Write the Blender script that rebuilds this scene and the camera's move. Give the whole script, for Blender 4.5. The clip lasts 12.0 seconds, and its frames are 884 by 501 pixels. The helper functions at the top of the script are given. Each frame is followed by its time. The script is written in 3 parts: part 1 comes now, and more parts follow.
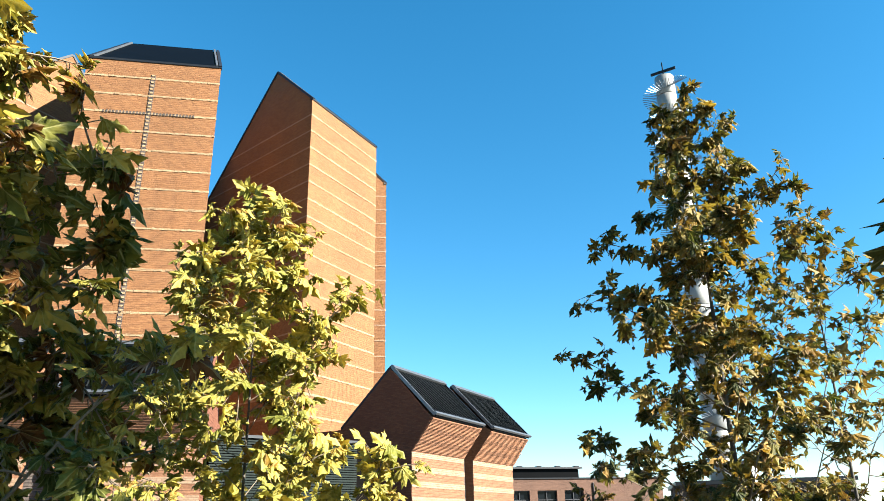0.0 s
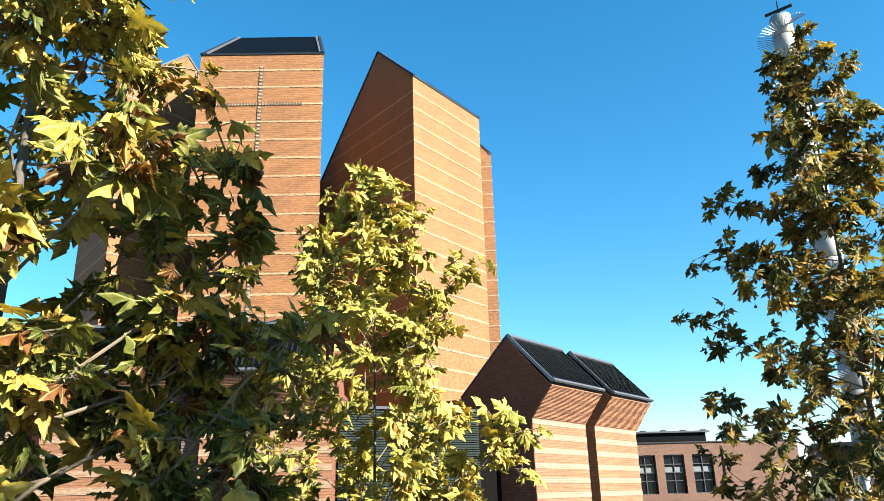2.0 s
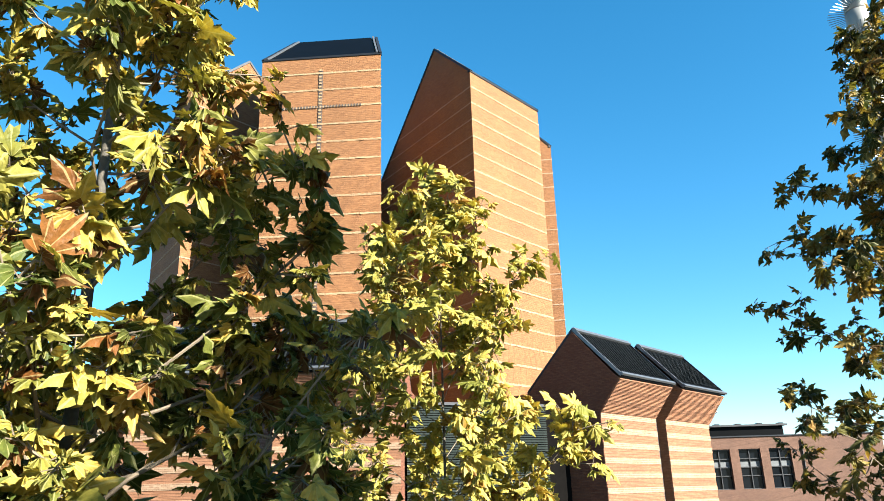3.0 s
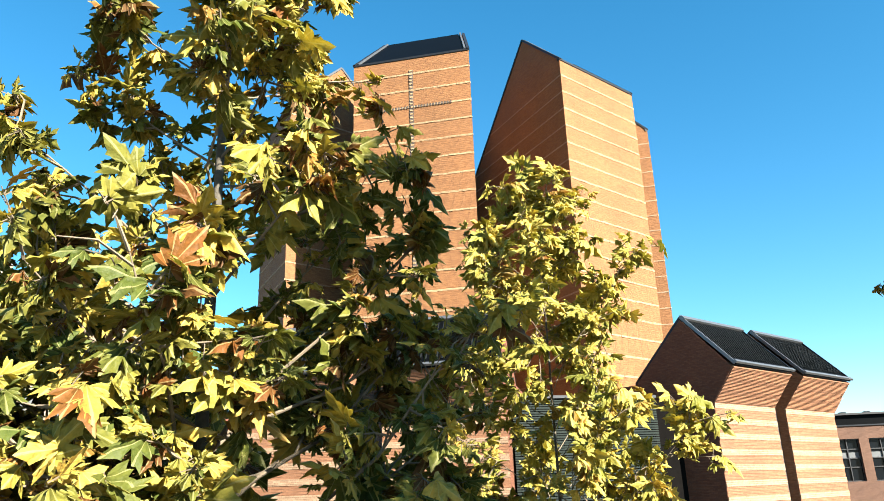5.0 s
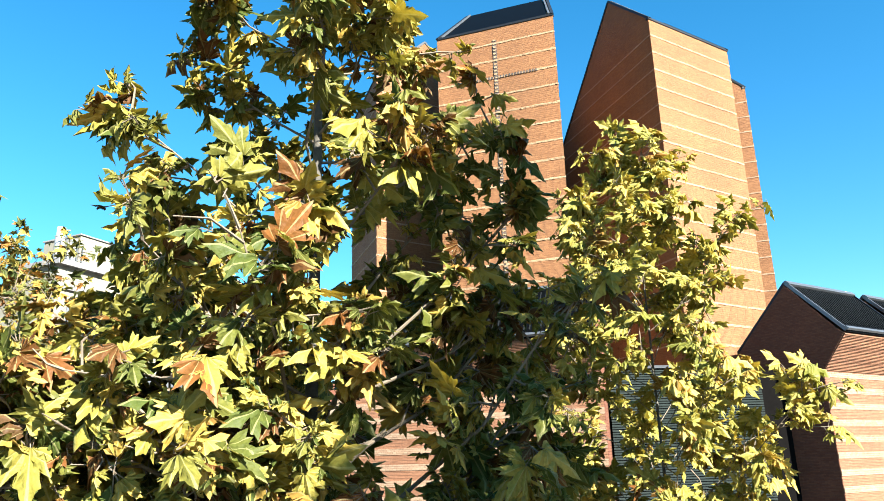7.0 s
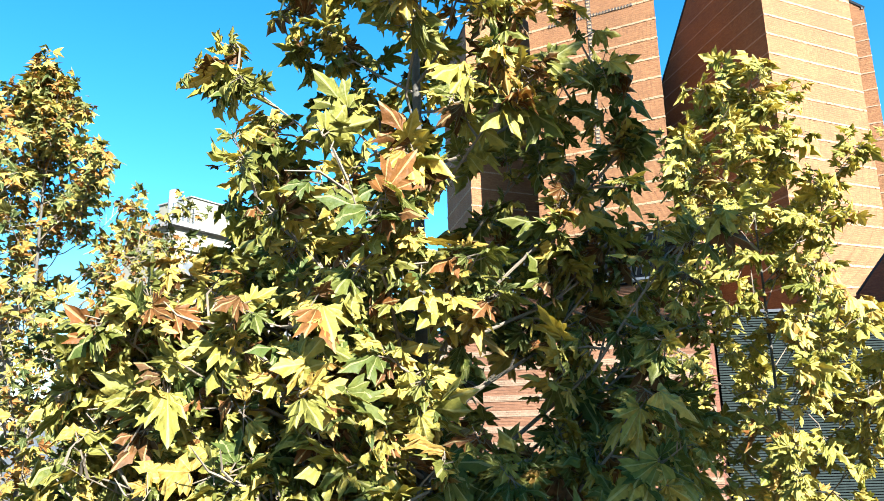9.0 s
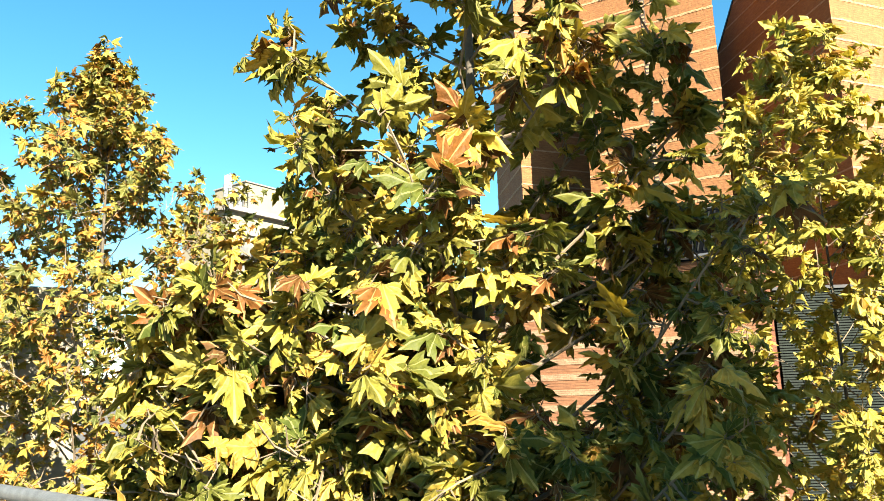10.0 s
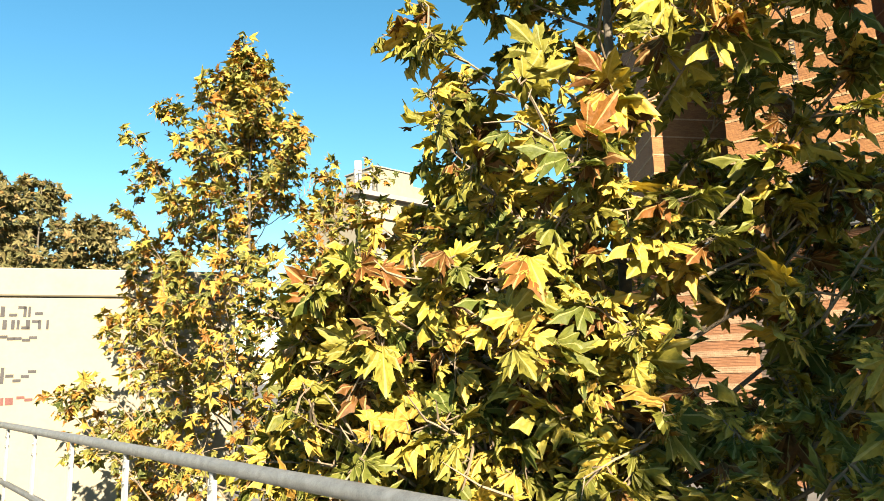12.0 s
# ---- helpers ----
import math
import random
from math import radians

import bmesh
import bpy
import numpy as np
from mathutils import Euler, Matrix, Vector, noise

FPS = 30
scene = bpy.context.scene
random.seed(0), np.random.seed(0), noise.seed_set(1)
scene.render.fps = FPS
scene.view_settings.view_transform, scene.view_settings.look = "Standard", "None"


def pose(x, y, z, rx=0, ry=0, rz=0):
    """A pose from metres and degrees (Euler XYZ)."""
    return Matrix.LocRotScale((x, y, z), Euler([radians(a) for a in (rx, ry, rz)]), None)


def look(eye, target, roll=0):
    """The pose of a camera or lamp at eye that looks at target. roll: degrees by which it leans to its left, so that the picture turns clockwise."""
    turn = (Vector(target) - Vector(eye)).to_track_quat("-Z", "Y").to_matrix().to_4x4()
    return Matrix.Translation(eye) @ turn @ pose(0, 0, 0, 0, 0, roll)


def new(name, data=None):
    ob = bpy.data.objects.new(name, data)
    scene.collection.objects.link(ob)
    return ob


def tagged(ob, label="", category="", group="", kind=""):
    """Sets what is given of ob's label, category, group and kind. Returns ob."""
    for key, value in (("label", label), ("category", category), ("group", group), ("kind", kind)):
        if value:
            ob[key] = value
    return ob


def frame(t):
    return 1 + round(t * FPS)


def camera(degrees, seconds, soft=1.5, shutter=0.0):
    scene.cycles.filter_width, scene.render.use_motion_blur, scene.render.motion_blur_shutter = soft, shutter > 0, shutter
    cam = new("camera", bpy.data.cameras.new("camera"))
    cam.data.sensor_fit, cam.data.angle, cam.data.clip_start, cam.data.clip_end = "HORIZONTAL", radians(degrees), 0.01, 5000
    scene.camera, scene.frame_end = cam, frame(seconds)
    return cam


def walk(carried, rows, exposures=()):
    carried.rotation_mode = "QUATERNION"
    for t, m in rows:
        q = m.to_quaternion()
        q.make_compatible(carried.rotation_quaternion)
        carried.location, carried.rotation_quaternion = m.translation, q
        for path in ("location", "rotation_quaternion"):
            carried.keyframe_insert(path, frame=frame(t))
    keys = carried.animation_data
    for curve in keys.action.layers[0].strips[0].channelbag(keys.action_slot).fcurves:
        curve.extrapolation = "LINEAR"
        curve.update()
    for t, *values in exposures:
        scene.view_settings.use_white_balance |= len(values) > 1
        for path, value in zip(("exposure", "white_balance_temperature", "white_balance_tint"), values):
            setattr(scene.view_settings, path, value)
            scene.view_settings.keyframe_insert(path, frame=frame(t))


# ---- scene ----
cam = camera(62.39, 12.0, soft=0.4)
# seconds, eye x, y, z, yaw, pitch, roll
ROWS = [
    (0.0, 0.000, -0.000, 5.200, 32.40, 20.88, 1.23),
    (0.5, -0.026, 0.015, 5.215, 35.93, 20.53, 2.16),
    (1.0, 0.049, -0.075, 5.198, 38.17, 19.48, 1.88),
    (1.5, 0.112, -0.128, 5.165, 39.60, 18.67, 1.56),
    (2.0, 0.078, -0.121, 5.167, 41.63, 18.74, 1.59),
    (2.5, 0.027, -0.092, 5.182, 44.09, 18.64, 1.63),
    (3.0, 0.069, -0.139, 5.163, 46.75, 18.56, 1.60),
    (5.0, 0.037, -0.163, 5.174, 54.87, 18.38, 1.89),
    (5.5, 0.031, -0.170, 5.174, 56.23, 18.38, 1.94),
    (6.0, 0.045, -0.191, 5.166, 57.60, 18.18, 1.37),
    (6.5, 0.019, -0.187, 5.172, 59.98, 17.33, 1.37),
    (8.5, -0.029, -0.205, 5.162, 67.16, 13.65, 1.62),
    (9.0, -0.031, -0.219, 5.159, 69.78, 12.72, 1.55),
    (9.5, -0.031, -0.236, 5.152, 72.32, 12.00, 1.56),
    (10.0, -0.043, -0.242, 5.151, 73.84, 11.27, 1.59),
    (10.5, -0.061, -0.253, 5.148, 76.62, 10.88, 1.20),
    (11.0, -0.074, -0.263, 5.144, 78.65, 10.44, 1.05),
    (11.5, -0.063, -0.280, 5.136, 81.06, 10.48, 1.46),
    (12.0, -0.098, -0.295, 5.142, 83.91, 9.86, 1.48),
]
# seconds, stops, kelvin, tint
EXPOSURES = [(0.0, 2.61, 6150, 10), (3.0, 2.66, 6150, 10), (5.0, 2.71, 6400, 10), (6.5, 2.73, 6150, 10), (8.5, 2.83, 5350, 9), (9.5, 2.91, 6250, 10), (10.5, 2.83, 7800, 12), (12.0, 2.65, 7850, 13)]
walk(cam, [(t, pose(x, y, z, 90 + pitch, roll, yaw)) for t, x, y, z, yaw, pitch, roll in ROWS], EXPOSURES)

# ---- light ----
SUN_AZ, SUN_EL = 10.0, 30.0          # degrees from +x towards +y, and above the horizon
world = bpy.data.worlds.new("sky")
scene.world = world
world.use_nodes = True
wn = world.node_tree.nodes
sky = wn.new("ShaderNodeTexSky")
sky.sky_type, sky.sun_disc = "NISHITA", False
sky.sun_elevation, sky.sun_rotation = radians(SUN_EL), radians(90 - SUN_AZ)
sky.air_density, sky.dust_density, sky.ozone_density = 1.0, 0.1, 3.0
wn["Background"].inputs["Strength"].default_value = 0.042
hue = wn.new("ShaderNodeHueSaturation")
hue.inputs["Saturation"].default_value, hue.inputs["Hue"].default_value = 1.3, 0.484
world.node_tree.links.new(sky.outputs[0], hue.inputs["Color"])
world.node_tree.links.new(hue.outputs[0], wn["Background"].inputs["Color"])
sun = new("sun", bpy.data.lights.new("sun", "SUN"))
sun.data.energy, sun.data.angle, sun.data.color = 5.0, radians(0.5), (1.0, 0.93, 0.82)
sd = Vector((math.cos(radians(SUN_EL)) * math.cos(radians(SUN_AZ)), math.cos(radians(SUN_EL)) * math.sin(radians(SUN_AZ)), math.sin(radians(SUN_EL))))
sun.matrix_world = look(sd * 100, (0, 0, 0))


# ---- materials ----
class Mat:
    """A small builder of node materials."""

    def __init__(self, name, rough=0.7, metal=0.0, spec=0.5):
        self.m = bpy.data.materials.new(name)
        self.m.use_nodes = True
        self.t = self.m.node_tree
        self.b = self.t.nodes["Principled BSDF"]
        self.b.inputs["Roughness"].default_value = rough
        self.b.inputs["Metallic"].default_value = metal
        self.b.inputs["Specular IOR Level"].default_value = spec
        self.tc = self.t.nodes.new("ShaderNodeTexCoord")

    def node(self, kind, **inputs):
        n = self.t.nodes.new(kind)
        for k, v in inputs.items():
            self.put(n, k.replace("_", " "), v)
        return n

    def put(self, n, key, v):
        s = n.inputs[int(key[1:])] if key[0] == "i" and key[1:].isdigit() else n.inputs[key]
        if isinstance(v, bpy.types.NodeSocket):
            self.t.links.new(v, s)
        else:
            s.default_value = v

    def noise(self, scale, detail=4.0, rough=0.6, vec=None):
        return self.node("ShaderNodeTexNoise", Vector=vec or self.tc.outputs["Object"], Scale=scale, Detail=detail, Roughness=rough).outputs["Fac"]

    def ramp(self, fac, stops):
        n = self.node("ShaderNodeValToRGB", Fac=fac)
        e = n.color_ramp.elements
        while len(e) < len(stops):
            e.new(0.5)
        for el, (p, c) in zip(e, stops):
            el.position, el.color = p, (*c, 1)
        return n.outputs["Color"]

    def mix(self, fac, a, b, blend="MIX"):
        n = self.t.nodes.new("ShaderNodeMix")
        n.data_type, n.blend_type = "RGBA", blend
        for i, v in ((0, fac), (6, a), (7, b)):
            if isinstance(v, bpy.types.NodeSocket):
                self.t.links.new(v, n.inputs[i])
            else:
                n.inputs[i].default_value = (*v, 1) if isinstance(v, tuple) and len(v) == 3 else v
        return n.outputs[2]

    def math(self, op, a, b=0.0):
        n = self.t.nodes.new("ShaderNodeMath")
        n.operation = op
        for i, v in ((0, a), (1, b)):
            if isinstance(v, bpy.types.NodeSocket):
                self.t.links.new(v, n.inputs[i])
            else:
                n.inputs[i].default_value = v
        return n.outputs[0]

    def color(self, c):
        self.put(self.b, "Base Color", c)
        return self

    def bump(self, height, strength=0.3, distance=0.02):
        n = self.node("ShaderNodeBump", Height=height, Strength=strength, Distance=distance)
        self.t.links.new(n.outputs[0], self.b.inputs["Normal"])
        return self


def wall_vector(m):
    """Courses run level round a block: x + y along the wall, z up."""
    s = m.node("ShaderNodeSeparateXYZ", Vector=m.tc.outputs["Object"])
    c = m.node("ShaderNodeCombineXYZ", X=m.math("ADD", s.outputs[0], s.outputs[1]), Y=s.outputs[2], Z=0.0)
    return c.outputs[0], s.outputs[2]


def brick_material(name, dark, light, joint, rib=0.0, width=0.26, row=0.07):
    m = Mat(name, 0.85, 0, 0.3)
    vec, z = wall_vector(m)
    br = m.node("ShaderNodeTexBrick", Vector=vec, Color1=(*dark, 1), Color2=(*light, 1), Mortar=(*joint, 1), Scale=1.0)
    br.inputs["Mortar Size"].default_value, br.inputs["Brick Width"].default_value, br.inputs["Row Height"].default_value = 0.006, width, row
    big = m.noise(0.35, 5, 0.6)
    fine = m.noise(9.0, 3, 0.7)
    c = m.mix(0.55, br.outputs["Color"], m.ramp(big, [(0.3, (0.72, 0.70, 0.70)), (0.7, (1.15, 1.08, 1.02))]), "MULTIPLY")
    c = m.mix(0.4, c, m.ramp(fine, [(0.3, (0.7, 0.7, 0.7)), (0.7, (1.2, 1.2, 1.2))]), "MULTIPLY")
    m.color(c)
    h = m.math("MULTIPLY", br.outputs["Fac"], -1.0)
    if rib:
        saw = m.math("SINE", m.math("MULTIPLY", z, 2 * math.pi / (2 * row)))
        h = m.math("ADD", h, m.math("MULTIPLY", saw, rib))
    h = m.math("ADD", h, m.math("MULTIPLY", fine, 0.6))
    m.bump(h, 0.8, 0.02)
    return m.m


def plain(name, color, rough=0.6, metal=0.0, vary=0.25, scale=3.0, spec=0.5, bump=0.0):
    m = Mat(name, rough, metal, spec)
    n1, n2 = m.noise(scale, 5, 0.6), m.noise(scale * 9, 3, 0.6)
    a, b = tuple(v * (1 - vary) for v in color), tuple(min(1, v * (1 + vary)) for v in color)
    c = m.mix(0.35, m.ramp(n1, [(0.3, a), (0.7, b)]), m.ramp(n2, [(0.3, a), (0.7, b)]))
    m.color(c)
    if bump:
        m.bump(n2, bump, 0.01)
    return m.m


def leaf_material(name, stops, per_object=False, glow=0.22):
    m = Mat(name, 0.5, 0, 0.09)
    if per_object:
        r = m.node("ShaderNodeObjectInfo").outputs["Random"]
    else:
        r = m.node("ShaderNodeNewGeometry").outputs["Random Per Island"]
    c = m.ramp(r, stops)
    n = m.noise(5.0 if per_object else 28.0, 3, 0.6)
    uv = m.node("ShaderNodeSeparateXYZ", Vector=m.tc.outputs["UV"])
    ang = m.math("DIVIDE", m.math("ABSOLUTE", m.math("ARCTAN2", m.math("SUBTRACT", uv.outputs[0], 0.5), m.math("ADD", uv.outputs[1], 0.02))), 0.62)
    off = m.math("ABSOLUTE", m.math("SUBTRACT", ang, m.math("ROUND", ang)))
    vein = m.math("LESS_THAN", off, 0.055)
    c = m.mix(0.7, c, m.ramp(n, [(0.3, (0.5, 0.56, 0.45)), (0.52, (1, 1, 1)), (0.72, (1.3, 1.18, 0.95))]), "MULTIPLY")
    c = m.mix(m.math("MULTIPLY", vein, 0.6), c, m.mix(0.45, c, (0.42, 0.38, 0.17)))
    m.color(c)
    m.bump(m.math("ADD", n, m.math("MULTIPLY", m.math("ABSOLUTE", m.math("SUBTRACT", off, 0.5)), 2.0)), 0.8, 0.01)
    tr = m.node("ShaderNodeBsdfTranslucent", Color=m.mix(1.0, c, (1.15, 1.1, 0.45), "MULTIPLY"))
    mx = m.node("ShaderNodeMixShader", Fac=glow)
    m.t.links.new(m.b.outputs[0], mx.inputs[1])
    m.t.links.new(tr.outputs[0], mx.inputs[2])
    m.t.links.new(mx.outputs[0], m.t.nodes["Material Output"].inputs["Surface"])
    return m.m


M_BRICK = brick_material("brick", (0.155, 0.068, 0.024), (0.208, 0.1, 0.037), (0.14, 0.066, 0.03), rib=0.28)
M_BAND = brick_material("pale_split_brick", (0.25, 0.165, 0.085), (0.31, 0.22, 0.12), (0.15, 0.085, 0.045), rib=0.3, width=0.13, row=0.12)
M_FLANKBAND = brick_material("flank_band_brick", (0.258, 0.166, 0.0979), (0.307, 0.209, 0.129), (0.184, 0.105, 0.0614))
M_CHBRICK = brick_material("chapel_brick", (0.15, 0.068, 0.031), (0.195, 0.095, 0.047), (0.14, 0.068, 0.037), rib=0.3)
M_BRICK_FAR = brick_material("office_brick", (0.0921, 0.0504, 0.032), (0.11, 0.0614, 0.0399), (0.0921, 0.0553, 0.0369))
M_DARKBRICK = brick_material("grey_brick", (0.0609, 0.0495, 0.0419), (0.0988, 0.0798, 0.0645), (0.0381, 0.0305, 0.0266), rib=0.8)
M_COPING = plain("dark_zinc", (0.0171, 0.019, 0.0209), 0.45, 0.6)
M_FRAME = plain("grey_zinc", (0.129, 0.137, 0.14), 0.4, 0.7)
M_ROOFGLASS = plain("roof_glass", (0.00123, 0.00154, 0.00184), 0.5, 0.0, 0.3, 1.0, spec=0.04)
M_ROOFRIB = plain("roof_rib", (0.008, 0.0095, 0.009), 0.7, 0.0, spec=0.1)
M_LOUVRE = plain("green_grey_louvre", (0.0177, 0.0229, 0.0199), 0.8, 0.0, spec=0.05)
M_CHBAND = brick_material("pale_chapel_brick", (0.2, 0.128, 0.075), (0.245, 0.17, 0.105), (0.15, 0.085, 0.048), rib=0.2, width=0.2, row=0.1)
M_REDBRICK = brick_material("deep_red_brick", (0.105, 0.0381, 0.0184), (0.141, 0.0553, 0.0276), (0.0921, 0.0369, 0.0215), rib=0.3)
# near-black without gloss: the shade behind and beside the slats, put into the colour
M_SHADE_BLACK = plain("painted_shade_black", (0.00457, 0.00419, 0.00381), 0.9, 0, 0.2, spec=0.0)
M_GALV = plain("galvanised_steel", (0.15, 0.161, 0.159), 0.5, 0.55, 0.4, 26.0, bump=0.3)
M_POSTPAINT = plain("pale_grey_steel", (0.319, 0.325, 0.309), 0.5, 0.1, 0.15, 8.0)
M_WHITE = plain("cream_render", (0.158, 0.145, 0.104), 0.85, 0, 0.12, 1.6, bump=0.1)
M_CONCRETE = plain("concrete", (0.153, 0.149, 0.137), 0.85, 0, 0.2, 1.5, bump=0.2)
M_STEELCHIM = plain("chimney_steel", (0.216, 0.216, 0.196), 0.5, 0.35, 0.18, 0.4)
M_SPIKE = plain("spike_steel", (0.283, 0.293, 0.299), 0.3, 0.9)
M_BARK = plain("plane_bark", (0.0571, 0.0495, 0.0343), 0.85, 0, 0.45, 7.0, bump=0.4)
M_TWIG = plain("twig_bark", (0.118, 0.0912, 0.057), 0.85, 0, 0.35, 12.0)
M_GROUND = plain("paving", (0.0609, 0.059, 0.0533), 0.9, 0, 0.3, 0.5, bump=0.3)
M_GLASS = plain("window_glass", (0.00369, 0.00491, 0.00614), 0.15, 0, 0.3, 0.7, spec=0.12)
M_BLIND = plain("window_blind", (0.0737, 0.0798, 0.0798), 0.7)
M_WINFRAME = plain("dark_window_frame", (0.0115, 0.0115, 0.0122), 0.5)
M_INK = plain("spray_ink", (0.018, 0.018, 0.019), 0.8, 0, 0.5, 9.0)
M_INKRED = plain("red_spray_ink", (0.07, 0.022, 0.018), 0.8, 0, 0.4, 9.0)
M_BLUE = plain("dark_blue_paint", (0.00762, 0.0171, 0.0343), 0.35)
M_TYRE = plain("tyre_rubber", (0.00762, 0.00762, 0.00762), 0.85)

GREEN, LIME, YELLOW, RUST, BROWN = (0.0499, 0.0668, 0.0139), (0.231, 0.196, 0.0361), (0.409, 0.284, 0.0561), (0.12, 0.047, 0.012), (0.075, 0.042, 0.017)
NEAR_STOPS = [(0.0, GREEN), (0.3, (0.119, 0.113, 0.0216)), (0.52, LIME), (0.72, (0.318, 0.238, 0.0431)), (0.82, YELLOW), (0.9, RUST), (1.0, BROWN)]
M_LEAF_NEAR = leaf_material("plane_leaf", NEAR_STOPS)
M_LEAF_NEAR_ONE = leaf_material("plane_leaf_single", NEAR_STOPS, per_object=True)
M_LEAF_MID = leaf_material("plane_leaf_yellow_green", [(0.0, (0.127, 0.129, 0.0224)), (0.35, LIME), (0.7, (0.359, 0.289, 0.0559)), (0.92, YELLOW), (1.0, RUST)])
M_LEAF_LEFT = leaf_material("plane_leaf_orange_mix", [(0.0, (0.03, 0.045, 0.012)), (0.25, (0.1, 0.1, 0.024)), (0.5, (0.2, 0.17, 0.035)), (0.7, (0.3, 0.21, 0.04)), (0.85, (0.27, 0.12, 0.022)), (1.0, RUST)])
M_LEAF_FAR = leaf_material("far_leaf_olive", [(0.0, (0.0373, 0.04, 0.016)), (0.5, (0.0799, 0.0747, 0.032)), (0.9, (0.128, 0.101, 0.0453)), (1.0, (0.149, 0.0851, 0.032))])
M_LEAF_RIGHT = leaf_material("plane_leaf_dull", [(0.0, (0.03, 0.0385, 0.0115)), (0.35, (0.0799, 0.0722, 0.0192)), (0.6, (0.17, 0.125, 0.0317)), (0.85, (0.25, 0.15, 0.0346)), (1.0, BROWN)], glow=0.3)


# ---- mesh helpers ----
def part(name, bm, material, parent=None, label=""):
    me = bpy.data.meshes.new(name)
    bm.to_mesh(me)
    bm.free()
    me.materials.append(material)
    ob = new(name, me)
    ob.parent = parent
    if label:
        tagged(ob, label)
    return ob


def thing(name, m, label, category, group="", kind=""):
    ob = new(name)
    ob.matrix_world = m
    return tagged(ob, label, category, group, kind)


def box(bm, x0, x1, y0, y1, z0, z1):
    v = [bm.verts.new((x, y, z)) for x in (x0, x1) for y in (y0, y1) for z in (z0, z1)]
    for f in ((0, 1, 3, 2), (4, 6, 7, 5), (0, 4, 5, 1), (2, 3, 7, 6), (0, 2, 6, 4), (1, 5, 7, 3)):
        bm.faces.new([v[i] for i in f])
    return bm


def bevelled(bm, width):
    bmesh.ops.bevel(bm, geom=bm.edges[:], offset=width, segments=1, affect="EDGES")
    return bm


def prism(bm, profile, x0, x1):
    """A profile of (y, z) drawn out from x0 to x1."""
    a = [bm.verts.new((x0, y, z)) for y, z in profile]
    b = [bm.verts.new((x1, y, z)) for y, z in profile]
    n = len(profile)
    bm.faces.new(a)
    bm.faces.new(b[::-1])
    for i in range(n):
        bm.faces.new((a[i], b[i], b[(i + 1) % n], a[(i + 1) % n]))
    bmesh.ops.recalc_face_normals(bm, faces=bm.faces[:])
    return bm


def beam(bm, p, q, w, h=None, up=(0, 0, 1)):
    """A square bar from p to q."""
    p, q = Vector(p), Vector(q)
    d = (q - p).normalized()
    s = d.cross(Vector(up))
    s = s.normalized() if s.length > 1e-3 else Vector((1, 0, 0))
    t = s.cross(d) * (h or w) / 2
    s = s * w / 2
    ring = [[bm.verts.new(c + i * s + j * t) for i, j in ((-1, -1), (1, -1), (1, 1), (-1, 1))] for c in (p, q)]
    bm.faces.new(ring[0][::-1])
    bm.faces.new(ring[1])
    for i in range(4):
        bm.faces.new((ring[0][i], ring[0][(i + 1) % 4], ring[1][(i + 1) % 4], ring[1][i]))
    return bm


def tube(bm, pts, radii, sides=6):
    pts = [Vector(p) for p in pts]
    rings = []
    for i, p in enumerate(pts):
        d = (pts[min(i + 1, len(pts) - 1)] - pts[max(i - 1, 0)]).normalized()
        s = d.cross(Vector((0.31, 0.2, 0.93)))
        s = (s if s.length > 0.05 else d.cross(Vector((1, 0, 0)))).normalized()
        t = d.cross(s)
        rings.append([bm.verts.new(p + radii[i] * (math.cos(k * 2 * math.pi / sides) * s + math.sin(k * 2 * math.pi / sides) * t)) for k in range(sides)])
    for a, b in zip(rings, rings[1:]):
        for k in range(sides):
            bm.faces.new((a[k], a[(k + 1) % sides], b[(k + 1) % sides], b[k]))
    bm.faces.new(rings[0][::-1])
    bm.faces.new(rings[-1])
    return bm


def smooth(ob):
    ob.data.polygons.foreach_set("use_smooth", [True] * len(ob.data.polygons))
    return ob


# ---- ground and deck ----
EYE = 5.2
bm = bmesh.new()
n = 24
verts = [[bm.verts.new((math.copysign(abs(i / n - 0.5) ** 2 * 4 * 2500, i - n / 2), math.copysign(abs(j / n - 0.5) ** 2 * 4 * 2500, j - n / 2), 0)) for j in range(n + 1)] for i in range(n + 1)]
for i in range(n):
    for j in range(n):
        bm.faces.new((verts[i][j], verts[i + 1][j], verts[i + 1][j + 1], verts[i][j + 1]))
tagged(part("ground", bm, M_GROUND), "pale grey paved ground round the church", "ground", kind="structure")

RAIL_YAW = math.degrees(math.atan2(0.546, 0.838))
DECK = pose(-1.9, -0.22, 0, 0, 0, RAIL_YAW)          # local x along the rail, y towards the trees
DECK_TOP = 3.75
deck = tagged(part("deck", bevelled(box(bmesh.new(), -9.0, 6.0, -3.2, 0.12, DECK_TOP - 0.35, DECK_TOP), 0.01), M_CONCRETE), "raised grey concrete walkway with a steel railing", "walkway", kind="structure")
deck.matrix_world = DECK
for x in (-7.5, -2.0, 4.5):
    b = part("pillar", bevelled(box(bmesh.new(), x - 0.2, x + 0.2, -1.8, -1.4, 0, DECK_TOP - 0.35), 0.02), M_CONCRETE, deck)

# ---- the church: seven equal sectors round one centre ----
CENTRE, SECTOR0, STEP = Vector((-49.9, 37.81, 0)), 42.52, 360 / 7
FACE, HALF, FACE_TOP = 16.98, 4.32, 35.3
BAND = 1.364


def sector(k):
    return pose(CENTRE.x, CENTRE.y, 0, 0, 0, SECTOR0 + k * STEP)


APEX_OUT, APEX_Z, TAPER = 12.5, 39.78, 0.23


